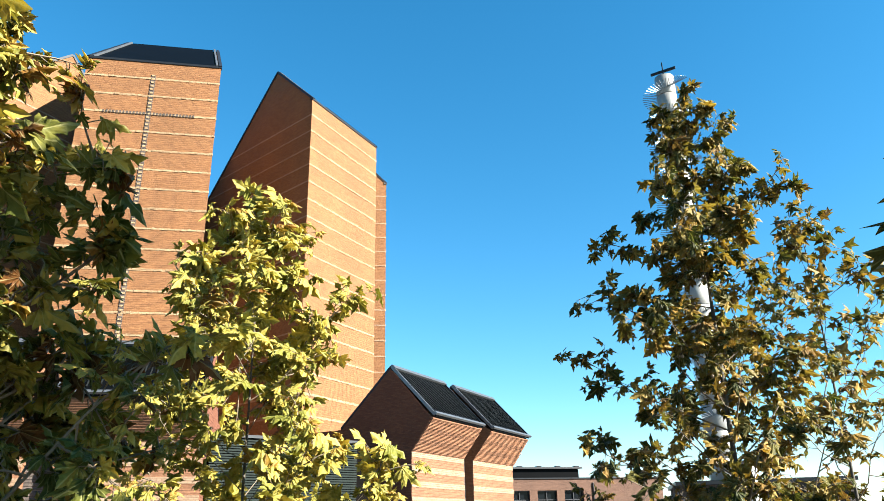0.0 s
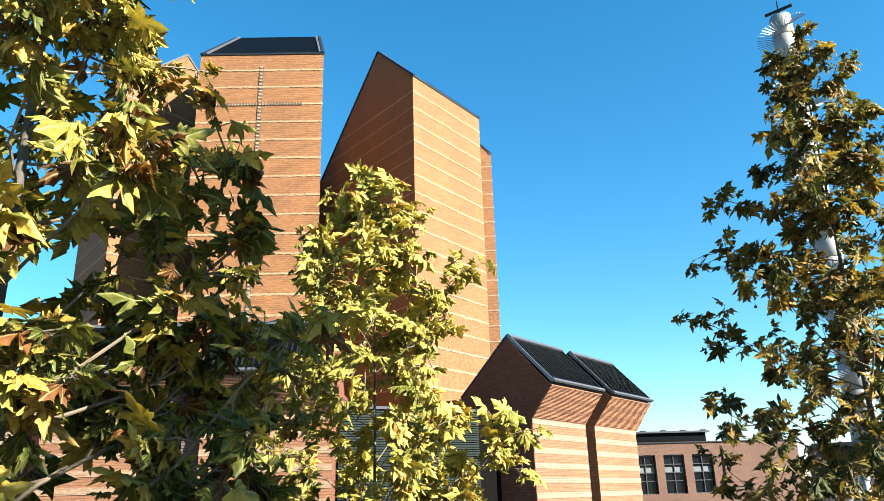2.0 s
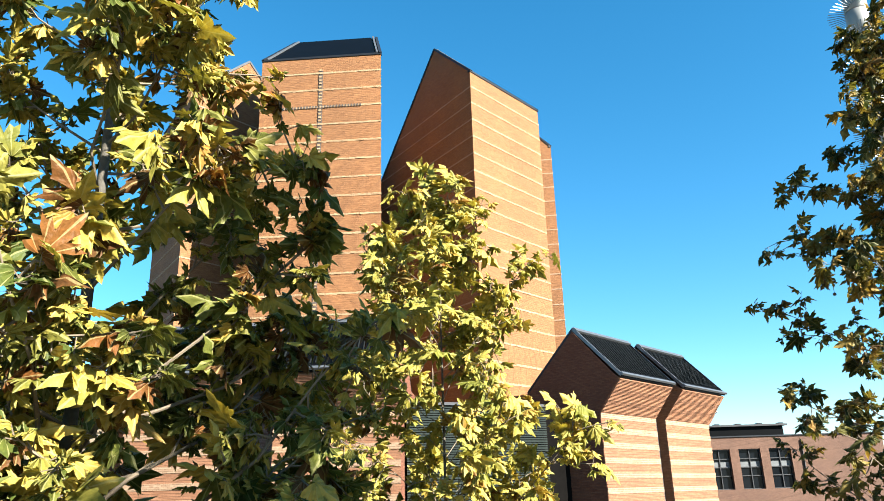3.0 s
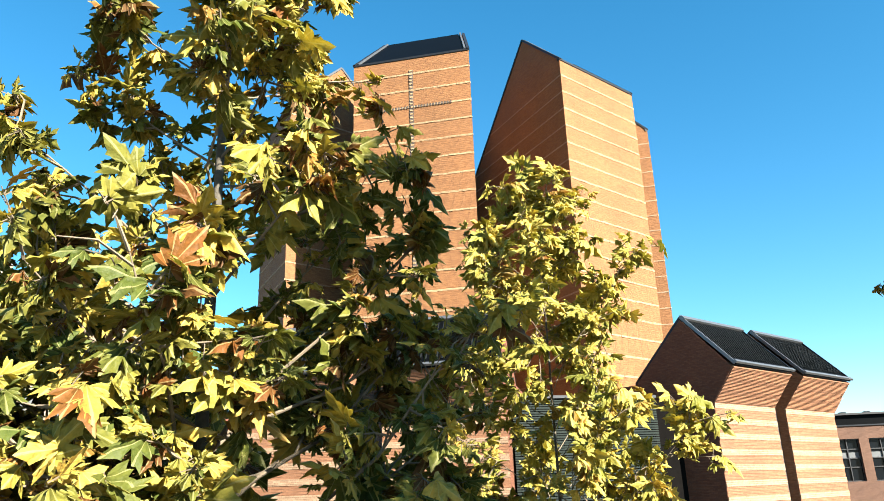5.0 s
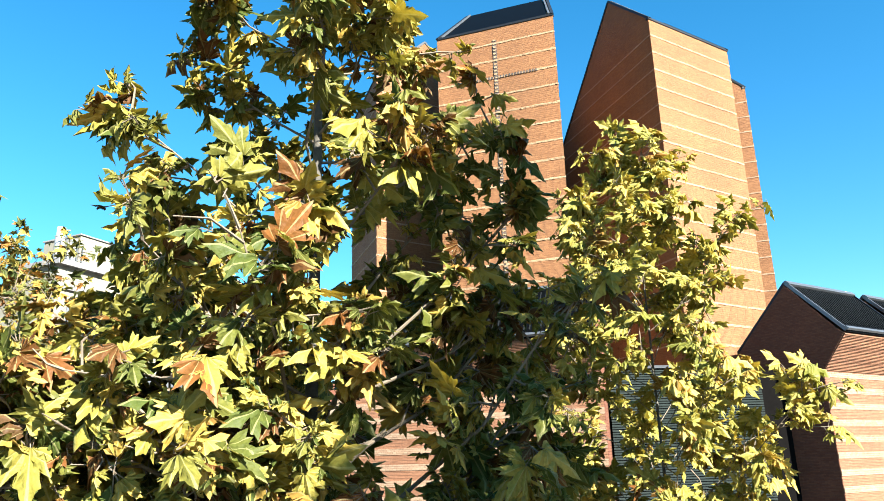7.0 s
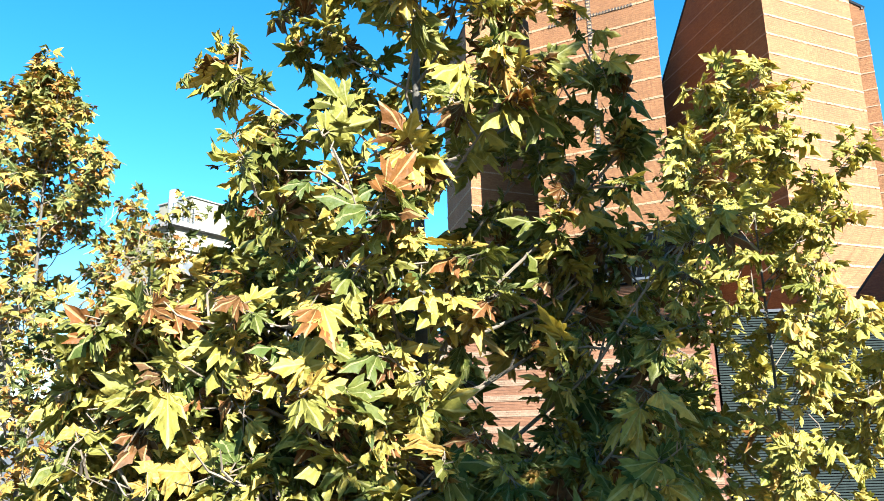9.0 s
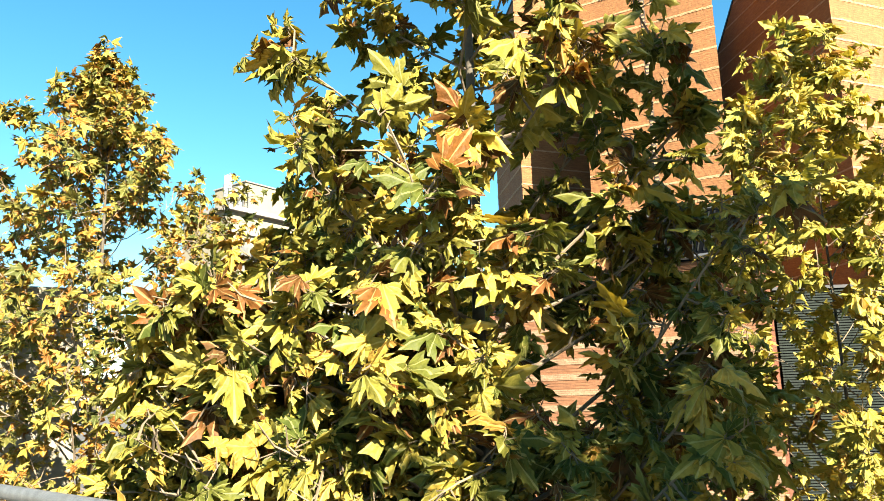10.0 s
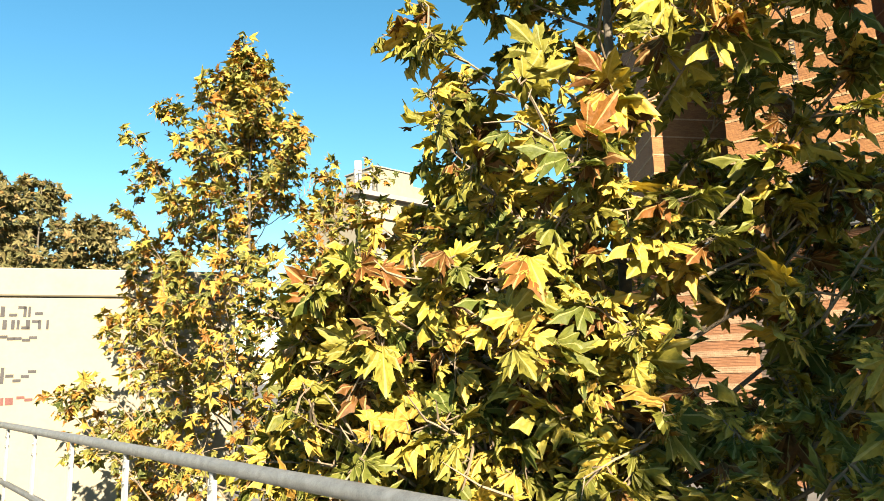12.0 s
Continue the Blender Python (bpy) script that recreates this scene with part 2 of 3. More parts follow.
def half_at(out):
    """The towers narrow towards the centre."""
    return HALF - TAPER * (FACE - out)


def wedge(bm, profile, inset=0.0):
    """A profile of (distance from the centre, z), as wide as the tower is at that distance."""
    a = [bm.verts.new((-half_at(o) + inset, -o, z)) for o, z in profile]
    b = [bm.verts.new((half_at(o) - inset, -o, z)) for o, z in profile]
    n = len(profile)
    bm.faces.new(a)
    bm.faces.new(b[::-1])
    for i in range(n):
        bm.faces.new((a[i], b[i], b[(i + 1) % n], a[(i + 1) % n]))
    bmesh.ops.recalc_face_normals(bm, faces=bm.faces[:])
    return bm


def ragged_band(bm, z, rough):
    """A course of split pale bricks, each broken off at its own depth and height."""
    if not rough:
        return box(bm, -HALF - 0.01, HALF + 0.01, -FACE - 0.022, -FACE + 0.05, z - 0.07, z + 0.07)
    x = -HALF - 0.01
    while x < HALF:
        w = min(random.uniform(0.12, 0.3), HALF + 0.01 - x)
        box(bm, x, x + w - 0.006, -FACE - random.uniform(0.012, 0.04), -FACE + 0.03, z - random.uniform(0.05, 0.085), z + random.uniform(0.05, 0.085))
        x += w
    return bm


def church_tower(k, cross):
    tw = thing("church_tower", sector(k), "red-brick church tower with pale bands" + (" and raised brick cross" if cross else " and glazed top"), "tower", "church towers")
    part("wall", wedge(bmesh.new(), [(FACE, 0), (FACE, FACE_TOP), (APEX_OUT, APEX_Z), (3.0, APEX_Z - 9.5), (3.0, 0)]), M_BRICK, tw)
    z = FACE_TOP + 0.09 - BAND
    while z > 9.5:
        inner = max(APEX_OUT - (APEX_Z - z) + 0.15, 3.1)
        tagged(part("band", ragged_band(bmesh.new(), z, k in (-1, 6, 0, 1)), M_BAND, tw), kind="stuff")
        for s in (-1, 1):
            bm = beam(bmesh.new(), (s * half_at(FACE - 0.06), -FACE + 0.06, z), (s * half_at(inner), -inner, z), 0.05, 0.10)
            part("flank_band", bm, M_FLANKBAND, tw)
        z -= BAND
    for s in (-1, 1):
        e = 0.04
        bm = beam(bmesh.new(), (s * (HALF - e), -FACE - 0.05, FACE_TOP + 0.05), (s * (half_at(APEX_OUT) - e), -APEX_OUT, APEX_Z + 0.07), 0.2, 0.16)
        part("coping", bm, M_COPING, tw, "dark zinc coping")
        bm = beam(bmesh.new(), (s * (half_at(APEX_OUT) - e), -APEX_OUT, APEX_Z + 0.07), (s * (half_at(3.0) - e), -3.0, APEX_Z - 9.43), 0.2, 0.16)
        part("coping", bm, M_COPING, tw)
    part("front_coping", box(bmesh.new(), -HALF - 0.03, HALF + 0.03, -FACE - 0.06, -FACE + 0.2, FACE_TOP - 0.03, FACE_TOP + 0.12), M_COPING, tw)
    sky_light = part("skylight", wedge(bmesh.new(), [(FACE - 0.25, FACE_TOP + 0.32), (APEX_OUT + 0.05, APEX_Z + 0.08), (APEX_OUT + 0.05, APEX_Z - 0.1), (FACE - 0.25, FACE_TOP + 0.1)], 0.42), M_ROOFGLASS, tw, "black glazed rooflight")
    for s in (-1, 1):
        bm = beam(bmesh.new(), (s * (HALF - 0.3), -FACE + 0.1, FACE_TOP + 0.2), (s * (half_at(APEX_OUT) - 0.3), -APEX_OUT, APEX_Z + 0.14), 0.13, 0.16)
        part("frame", bm, M_FRAME, sky_light, "grey zinc frame")
    part("inner_glazing", wedge(bmesh.new(), [(APEX_OUT - 0.1, APEX_Z - 0.05), (APEX_OUT - 0.15, APEX_Z + 0.02), (3.1, APEX_Z - 9.3), (3.1, APEX_Z - 9.42)], 0.25), M_ROOFGLASS, tw)
    if cross:
        z = FACE_TOP - 1.05
        bm = bmesh.new()
        while z > 15.0:
            box(bm, -0.1, 0.1, -FACE - 0.06, -FACE - 0.031, z - 0.06, z + 0.06)
            z -= 0.27
        tagged(part("cross_upright", bm, M_BAND, tw, "upright of raised pale bricks"), kind="stuff")
        part("cross_groove", box(bmesh.new(), -0.15, 0.15, -FACE - 0.03, -FACE + 0.01, 15, FACE_TOP - 1.0), M_DARKBRICK, tw)
        bm = bmesh.new()
        x, zc = -2.85, FACE_TOP + 0.09 - 3 * BAND
        while x < 2.9:
            box(bm, x, x + 0.1, -FACE - 0.06, -FACE - 0.023, zc - 0.1, zc + 0.1)
            x += 0.21
        tagged(part("cross_arm", bm, M_DARKBRICK, tw, "arm of raised dark bricks"), kind="stuff")
    return tw


CH_HALF, CH_EAVE, CH_WALL, CH_RIDGE = 6.72, 28.1, 26.78, 25.43
Z_EAVE, Z_RIDGE, Z_CORB = 10.83, 13.72, 9.08


def church_chapel(k):
    ch = thing("church_chapel", sector(k), "low red-brick chapel with pale bands and ribbed glass roof", "chapel", "church chapels")
    inner = 17.3
    z_in = Z_RIDGE - (CH_RIDGE - 22.2) * 0.985
    for s in (-1, 1):
        x0, x1 = sorted((s * 0.62, s * CH_HALF))
        prof = [(-CH_WALL, 0), (-CH_WALL, Z_EAVE - 0.05 + 0.9), (-CH_RIDGE, Z_RIDGE - 0.15), (-22.2, z_in), (-inner, z_in), (-inner, 0)]
        part("wall", prism(bmesh.new(), prof, x0, x1), M_CHBRICK, ch)
        # each corbel course steps further out
        steps = 27
        for i in range(steps):
            za = Z_CORB + (Z_EAVE - 0.08 - Z_CORB) * i / steps
            zb = Z_CORB + (Z_EAVE - 0.08 - Z_CORB) * (i + 1) / steps
            out = CH_WALL + (CH_EAVE - CH_WALL) * (i + 1) / steps
            part("corbel_course", box(bmesh.new(), x0 + 0.002 * i, x1 - 0.002 * i, -out, -CH_WALL + 0.15 + 0.003 * i, za, zb), M_CHBRICK, ch)
        # gable wedge above the eaves
        part("eaves_block", prism(bmesh.new(), [(-CH_EAVE, Z_EAVE - 0.08), (-CH_WALL + 0.3, Z_EAVE - 0.08), (-CH_WALL + 0.3, Z_EAVE + 1.1)], x0 + 0.01, x1 - 0.01), M_CHBRICK, ch)
        z = Z_CORB - 0.12
        while z > 0.2:
            part("band", box(bmesh.new(), x0 - 0.01, x1 + 0.01, -CH_WALL - 0.025, -CH_WALL + 0.05, z - 0.15, z + 0.15), M_CHBAND, ch)
            z -= 0.765
        # ribbed rooflight on the outer slope
        ra, rb = (-CH_EAVE - 0.1, Z_EAVE - 0.02), (-CH_RIDGE, Z_RIDGE)
        roof = part("rooflight", prism(bmesh.new(), [ra, rb, (rb[0], rb[1] + 0.12), (ra[0], ra[1] + 0.12)], x0 + 0.12, x1 - 0.12), M_ROOFGLASS, ch, "black ribbed rooflight")
        for x in (x0 + 0.06, x1 - 0.06):
            part("edge_coping", beam(bmesh.new(), (x, ra[0], ra[1] + 0.1), (x, rb[0], rb[1] + 0.12), 0.09, 0.17), M_FRAME if x == x0 + 0.06 else M_COPING, roof)
        for i in range(21):
            bm = bmesh.new()
            x = x0 + 0.35 + (x1 - x0 - 0.7) * i / 20
            beam(bm, (x, ra[0] + 0.28, ra[1] + 0.45), (x, rb[0] - 0.3, rb[1] - 0.2), 0.05, 0.06)
            part("rib", bm, M_ROOFRIB, roof)
        ux, uz = (rb[0] - ra[0]), (rb[1] - ra[1])
        L = math.hypot(ux, uz)
        ux, uz = ux / L, uz / L
        for a, b in ((0.0, 0.17), (L - 0.26, L + 0.02)):
            pts = [(ra[0] + ux * a - uz * 0.1, ra[1] + uz * a + ux * 0.1), (ra[0] + ux * b - uz * 0.1, ra[1] + uz * b + ux * 0.1), (ra[0] + ux * b - uz * 0.22, ra[1] + uz * b + ux * 0.22), (ra[0] + ux * a - uz * 0.22, ra[1] + uz * a + ux * 0.22)]
            part("flashing", prism(bmesh.new(), pts, x0, x1), M_FRAME, roof, "grey zinc flashing strip")
        # inner slope
        bm = bmesh.new()
        prism(bm, [(-CH_RIDGE, Z_RIDGE + 0.1), (-22.15, z_in + 0.14), (-22.15, z_in), (-CH_RIDGE, Z_RIDGE - 0.1)], x0 - 0.03, x1 + 0.03)
        part("inner_roof", bm, M_COPING, ch)
    for s in (-1, 1):
        xa, xb = sorted((s * CH_HALF, s * (CH_HALF + 0.02)))
        prof = [(-CH_WALL + 0.02, 0), (-CH_WALL + 0.02, Z_CORB), (-CH_EAVE + 0.05, Z_EAVE - 0.1), (-CH_RIDGE, Z_RIDGE - 0.05), (-22.2, z_in), (-inner, z_in), (-inner, 0)]
        part("gable_wall", prism(bmesh.new(), prof, xa, xb), M_REDBRICK, ch, "deep red brick gable")
    part("slot_wall", box(bmesh.new(), -0.66, 0.66, -CH_WALL + 0.55, -CH_WALL + 1.2, 0, Z_EAVE + 0.4), M_DARKBRICK, ch, "dark ribbed brick in the slot")
    return ch


for k in range(7):
    church_tower(k, k == 0)
for k in range(-1, 6):
    church_chapel(k)
nave = tagged(part("nave", bmesh.new(), M_BRICK), "low brick nave body behind the chapels", "church", kind="structure")
bm = bmesh.new()
ring = [CENTRE + Vector((math.cos(radians(SECTOR0 - 90 + (k + 0.5) * STEP)), math.sin(radians(SECTOR0 - 90 + (k + 0.5) * STEP)), 0)) * 22.6 for k in range(7)]
lo = [bm.verts.new(p) for p in ring]
hi = [bm.verts.new(p + Vector((0, 0, 9.9))) for p in ring]
bm.faces.new(hi)
for i in range(7):
    bm.faces.new((lo[i], lo[(i + 1) % 7], hi[(i + 1) % 7], hi[i]))
bmesh.ops.recalc_face_normals(bm, faces=bm.faces[:])
bm.to_mesh(nave.data)
bm.free()


def louvre_screen(k):
    """The slatted entrance block between two chapels."""
    ls = thing("louvre_screen", sector(k), "grey-green slatted metal screen between two chapels", "screen", "entrance screens")
    ap = 26.0
    # solid block; its black stands in for the shade between the slats
    part("backing", box(bmesh.new(), -4.8, 2.75, -ap + 0.14, -ap + 2.6, 0, 9.45), M_SHADE_BLACK, ls)
    bmq = box(bmesh.new(), -4.9, 2.85, -ap, -ap + 0.08, -0.036, 0.036)
    first = part("slat", bmq, M_LOUVRE, ls)
    for i in range(80):
        ob = first if i == 0 else new("slat", first.data)
        ob.parent = ls
        ob.matrix_local = pose(0, 0, 0.1 + i * 0.117, 0, 0, 0)
    part("cap", box(bmesh.new(), -4.95, 2.9, -ap - 0.04, -ap + 2.7, 9.46, 9.6), M_COPING, ls)
    # solid box beside the slats, coloured black for the shade of a recess
    part("recess", box(bmesh.new(), 2.755, 5.0, -ap + 0.9, -ap + 2.6, 0, 9.4), M_SHADE_BLACK, ls, "solid set-back box painted black as the shade of a recess")


louvre_screen(0.5)



# ---- surroundings ----
def bearing(yaw, d, z=0.0):
    return Vector((-math.sin(radians(yaw)) * d, math.cos(radians(yaw)) * d, z))


def along(p, q):
    """A frame at p with x towards q, y away from the viewer's side."""
    d = q - p
    return pose(p.x, p.y, 0, 0, 0, math.degrees(math.atan2(d.y, d.x))), d.length


def brick_office():
    p, q = bearing(30, 68), bearing(16.3, 75)
    m, L = along(p, q)
    ob = thing("brick_office", m, "brown-brick office block with tall dark windows and a glazed roof storey", "building")
    top = 9.25
    win = [L - 16.7 + i * 2.6 for i in range(4)]
    xs = [0.0]
    for x in win:
        xs += [x - 0.93, x + 0.93]
    xs.append(L)
    bm = bmesh.new()
    box(bm, 0, L, 0, 0.4, 0, 4.95)
    box(bm, 0, L, 0, 0.4, 8.25, top)
    for a, b in zip(xs[::2], xs[1::2]):
        box(bm, a, b, 0.001, 0.4, 4.95, 8.25)
    box(bm, 0, L, 0.401, 14, 0, top - 0.1)
    part("wall", bm, M_BRICK_FAR, ob)
    part("parapet", box(bmesh.new(), -0.1, L + 0.1, -0.1, 0.5, top, top + 0.1), M_COPING, ob)
    for x in win:
        w = part("window", box(bmesh.new(), x - 0.93, x + 0.93, 0.32, 0.39, 4.95, 8.25), M_GLASS, ob)
        bm = bmesh.new()
        for dx in (-0.9, 0.0, 0.9):
            box(bm, x + dx - 0.035, x + dx + 0.035, 0.2, 0.315, 4.95, 8.25)
        for dz in (4.99, 6.05, 6.75, 7.45, 8.2):
            box(bm, x - 0.86, x + 0.86, 0.215, 0.31, dz - 0.035, dz + 0.035)
        part("window_frame", bm, M_WINFRAME, w)
        bm = bmesh.new()
        for dx in (-0.45, 0.45):
            box(bm, x + dx - 0.38, x + dx + 0.38, 0.29, 0.318, 6.79, 7.2)
        part("blind", bm, M_BLIND, w, "pale half-drawn blind")
    part("drainpipe", tube(bmesh.new(), [(win[-1] + 1.9, -0.08, 5.0), (win[-1] + 1.9, -0.08, 8.9)], [0.06, 0.06], 8), M_WINFRAME, ob)
    pent = part("roof_storey", box(bmesh.new(), 1.0, L - 7.9, 1.0, 7, top + 0.1, top + 0.95), M_ROOFGLASS, ob, "dark glazed roof storey")
    part("roof_slab", box(bmesh.new(), 0.8, L - 7.6, 0.7, 7.3, top + 0.95, top + 1.1), M_WINFRAME, pent)
    for i in range(5):
        x = 3.0 + i * 1.9
        part("roof_vent", bevelled(box(bmesh.new(), x, x + 0.5, 2, 2.6, top + 1.1, top + 1.3), 0.05), M_COPING, pent)


brick_office()


def low_block(name, yaw0, yaw1, d, top, material, label):
    m, L = along(bearing(yaw0, d), bearing(yaw1, d + 3))
    ob = thing(name, m, label, "building")
    part("wall", box(bmesh.new(), 0, L, 0, 12, 0, top - 0.4), material, ob)
    part("roof_edge", box(bmesh.new(), -0.3, L + 0.3, -0.4, 12.3, top - 0.4, top), M_COPING, ob)
    for i in range(int(L / 3.2)):
        x = 1.2 + i * 3.2
        w = part("window", box(bmesh.new(), x, x + 2.2, -0.03, 0.05, top - 3.0, top - 1.0), M_GLASS, ob)
        part("window_frame", box(bmesh.new(), x + 1.05, x + 1.15, -0.06, -0.031, top - 3.0, top - 1.0), M_WINFRAME, w)
    return ob


low_block("office_wing", 15.2, 4.0, 84, 9.3, M_DARKBRICK, "low dark office wing with ribbon windows behind the trees")


def chimney():
    base = bearing(12.0, 92)
    ob = thing("chimney", pose(base.x, base.y, 0), "tall grey steel chimney with spiralling steel rods and a cross", "chimney")
    H = 63.0
    for i in range(21):
        z0, z1 = i * 3.0, (i + 1) * 3.0
        r0, r1 = 1.62 - 0.32 * z0 / H, 1.62 - 0.32 * z1 / H
        bm = tube(bmesh.new(), [(0, 0, z0 + 0.03), (0, 0, z0 + 0.06), (0, 0, z1 - 0.06), (0, 0, z1 - 0.03)], [r0 - 0.03, r0, r1, r1 - 0.03], 28)
        smooth(part("shaft_ring", bm, M_STEELCHIM, ob))
        part("joint", tube(bmesh.new(), [(0, 0, z1 - 0.05), (0, 0, z1 + 0.05)], [r1 - 0.06, r1 - 0.06], 28), M_COPING, ob)
    for c in range(12):
        bm = bmesh.new()
        for i in range(44):
            a = 2 * math.pi * i / 44
            z = 13.5 + c * 4.0 + i / 44 * 4.0
            d = Vector((math.cos(a), math.sin(a), 0.12))
            r = 1.6 - 0.32 * z / H
            beam(bm, d * (r - 0.05) + Vector((0, 0, z)), d * (r + 1.9) + Vector((0, 0, z)), 0.07)
        tagged(part("rod_spiral", bm, M_SPIKE, ob, "radiating polished steel rods"), kind="stuff")
    bm = bmesh.new()
    beam(bm, (0, 0, H - 0.2), (0, 0, H + 2.6), 0.14)
    part("cross_upright", bm, M_COPING, ob)
    part("cross_arm", beam(bmesh.new(), (-1.7, 0.09, H + 1.2), (1.7, 0.09, H + 1.2), 0.3), M_COPING, ob)


chimney()


def flue(yaw, d, top, r, label):
    b = bearing(yaw, d)
    ob = thing("flue_pipe", pose(b.x, b.y, 0), label, "pipe")
    smooth(part("pipe", tube(bmesh.new(), [(0, 0, 0), (0, 0, top)], [r, r], 20), M_POSTPAINT, ob))
    part("collar", tube(bmesh.new(), [(0, 0, top - 0.3), (0, 0, top)], [r + 0.06, r + 0.06], 20), M_GALV, ob)


flue(10.4, 60, 9.4, 0.62, "white steel flue pipe beside the chimney")
for yw in (13.6, 13.0, 12.55):
    flue(yw, 40, 5.7, 0.13, "slim pale steel mast near the chimney")


def white_factory():
    p, q = Vector((-53.6, -0.47, 0)), Vector((-63.2, 12.3, 0))
    m, L = along(p, q)
    ob = thing("factory_building", m, "white rendered factory building with plant boxes on its roof", "building")
    top = 5.2 + 13.6
    part("wall", box(bmesh.new(), 0, L, 0, 5.5, 0, top), M_WHITE, ob)
    part("roof_edge", box(bmesh.new(), -0.3, L + 0.3, -0.45, 5.7, top, top + 0.35), M_CONCRETE, ob)
    part("cornice", box(bmesh.new(), -0.1, L + 0.1, -0.2, 0, top - 1.6, top - 1.3), M_CONCRETE, ob)
    for r in range(4):
        for i in range(5):
            x, z = 1.0 + i * 3.1, top - 4.2 - r * 3.6
            w = part("window", box(bmesh.new(), x, x + 1.7, -0.04, 0.05, z, z + 1.7), M_BLIND, ob)
            bm = bmesh.new()
            box(bm, x - 0.1, x + 1.8, -0.12, -0.041, z - 0.15, z)
            box(bm, x + 0.8, x + 0.9, -0.09, -0.041, z, z + 1.7)
            part("window_frame", bm, M_WHITE, w)
    plant = part("plant_box", box(bmesh.new(), 2.4, 6.4, 1.2, 5, top + 0.35, top + 2.9), M_WHITE, ob, "white rooftop plant box")
    part("plant_lid", box(bmesh.new(), 2.3, 6.5, 1.1, 5.1, top + 2.9, top + 3.0), M_CONCRETE, plant)
    part("plant_box", box(bmesh.new(), 6.6, 9.2, 1.5, 5, top + 0.35, top + 2.0), M_WHITE, ob)
    for x, r, h in ((0.95, 0.29, 3.1), (1.75, 0.12, 2.2), (2.1, 0.2, 2.5)):
        smooth(part("vent_pipe", tube(bmesh.new(), [(x, 1.4, top + 0.3), (x, 1.4, top + h)], [r, r], 14), M_POSTPAINT, ob, "white vent pipe"))
    bm = bmesh.new()
    for i in range(6):
        beam(bm, (0.2 + i * 0.45, 0.9, top + 0.3), (0.2 + i * 0.45, 0.9, top + 2.2), 0.05)
    for z in (0.9, 1.5, 2.2):
        beam(bm, (0.2, 0.9, top + z), (2.5, 0.9, top + z), 0.05)
    part("guard_rail", bm, M_GALV, ob, "thin steel guard rail")


white_factory()


def stair_house():
    """White block with sprayed scribbles at the walkway's end."""
    p, q = bearing(128, 13.0), bearing(108.2, 11.8)
    m, L = along(p, q)
    ob = thing("stair_house", m, "cream rendered wall block with illegible sprayed scribbles", "wall")
    top = EYE + 1.62
    end = L + 1.5
    part("wall", bevelled(box(bmesh.new(), 0, end, 0, 2.6, 0, top - 0.42), 0.015), M_WHITE, ob)
    part("cap", bevelled(box(bmesh.new(), -0.03, end + 0.03, -0.04, 2.64, top - 0.4, top), 0.02), M_WHITE, ob)
    part("joint", box(bmesh.new(), 0.01, end - 0.01, 0.03, 2.5, top - 0.43, top - 0.395), M_INK, ob)
    L += 0.35
    random.seed(5)
    for z, h, x0, x1, mat_ in ((top - 0.62, 0.15, L - 2.75, L - 1.55, M_INK), (top - 0.8, 0.13, L - 2.8, L - 1.4, M_INK), (top - 0.98, 0.07, L - 2.7, L - 1.6, M_INK),
                               (top - 1.5, 0.22, L - 2.6, L - 2.35, M_INK), (top - 1.5, 0.22, L - 1.95, L - 1.6, M_INK), (top - 1.85, 0.1, L - 2.4, L - 1.6, M_INKRED), (top - 2.1, 0.2, L - 2.5, L - 2.1, M_INK)):
        bm = bmesh.new()
        x = x0
        while x < x1:
            w = random.uniform(0.03, 0.055)
            if random.random() < 0.55:
                box(bm, x, x + w, -0.006, -0.003, z - h / 2, z + h / 2)
            else:
                zz = z + random.uniform(-h / 2, h / 2)
                box(bm, x, x + 0.1, -0.006, -0.003, zz - 0.02, zz + 0.02)
            x += random.uniform(0.05, 0.11)
        tagged(part("scribble", bm, mat_, ob, "row of plain sprayed bars"), kind="stuff")


stair_house()


def railing():
    ob = thing("railing", DECK @ pose(0, 0, DECK_TOP), "grey galvanised tube railing on flat steel posts beside the walkway", "railing")
    zt = EYE - 0.34 - DECK_TOP
    smooth(part("handrail", tube(bmesh.new(), [(-8.8, 0, zt), (-4, 0, zt), (0, 0, zt), (5.8, 0, zt)], [0.025] * 4, 20), M_GALV, ob, "round galvanised handrail"))
    for z in (zt - 0.42, zt - 0.8):
        smooth(part("lower_rail", tube(bmesh.new(), [(-8.8, 0, z), (5.8, 0, z)], [0.021] * 2, 14), M_GALV, ob))
    x = -8.1
    while x < 5.8:
        post = part("post", bevelled(box(bmesh.new(), x - 0.03, x + 0.03, -0.006, 0.006, 0, zt - 0.05), 0.002), M_POSTPAINT, ob, "flat pale steel post")
        part("bracket", tube(bmesh.new(), [(x, 0, zt - 0.06), (x, 0, zt - 0.015)], [0.012, 0.012], 8), M_GALV, post)
        for dz in (0.08, 0.15):
            part("bolt", tube(bmesh.new(), [(x, -0.014, zt - dz), (x, 0.014, zt - dz)], [0.011, 0.011], 8), M_GALV, post)
        x += 1.0


railing()


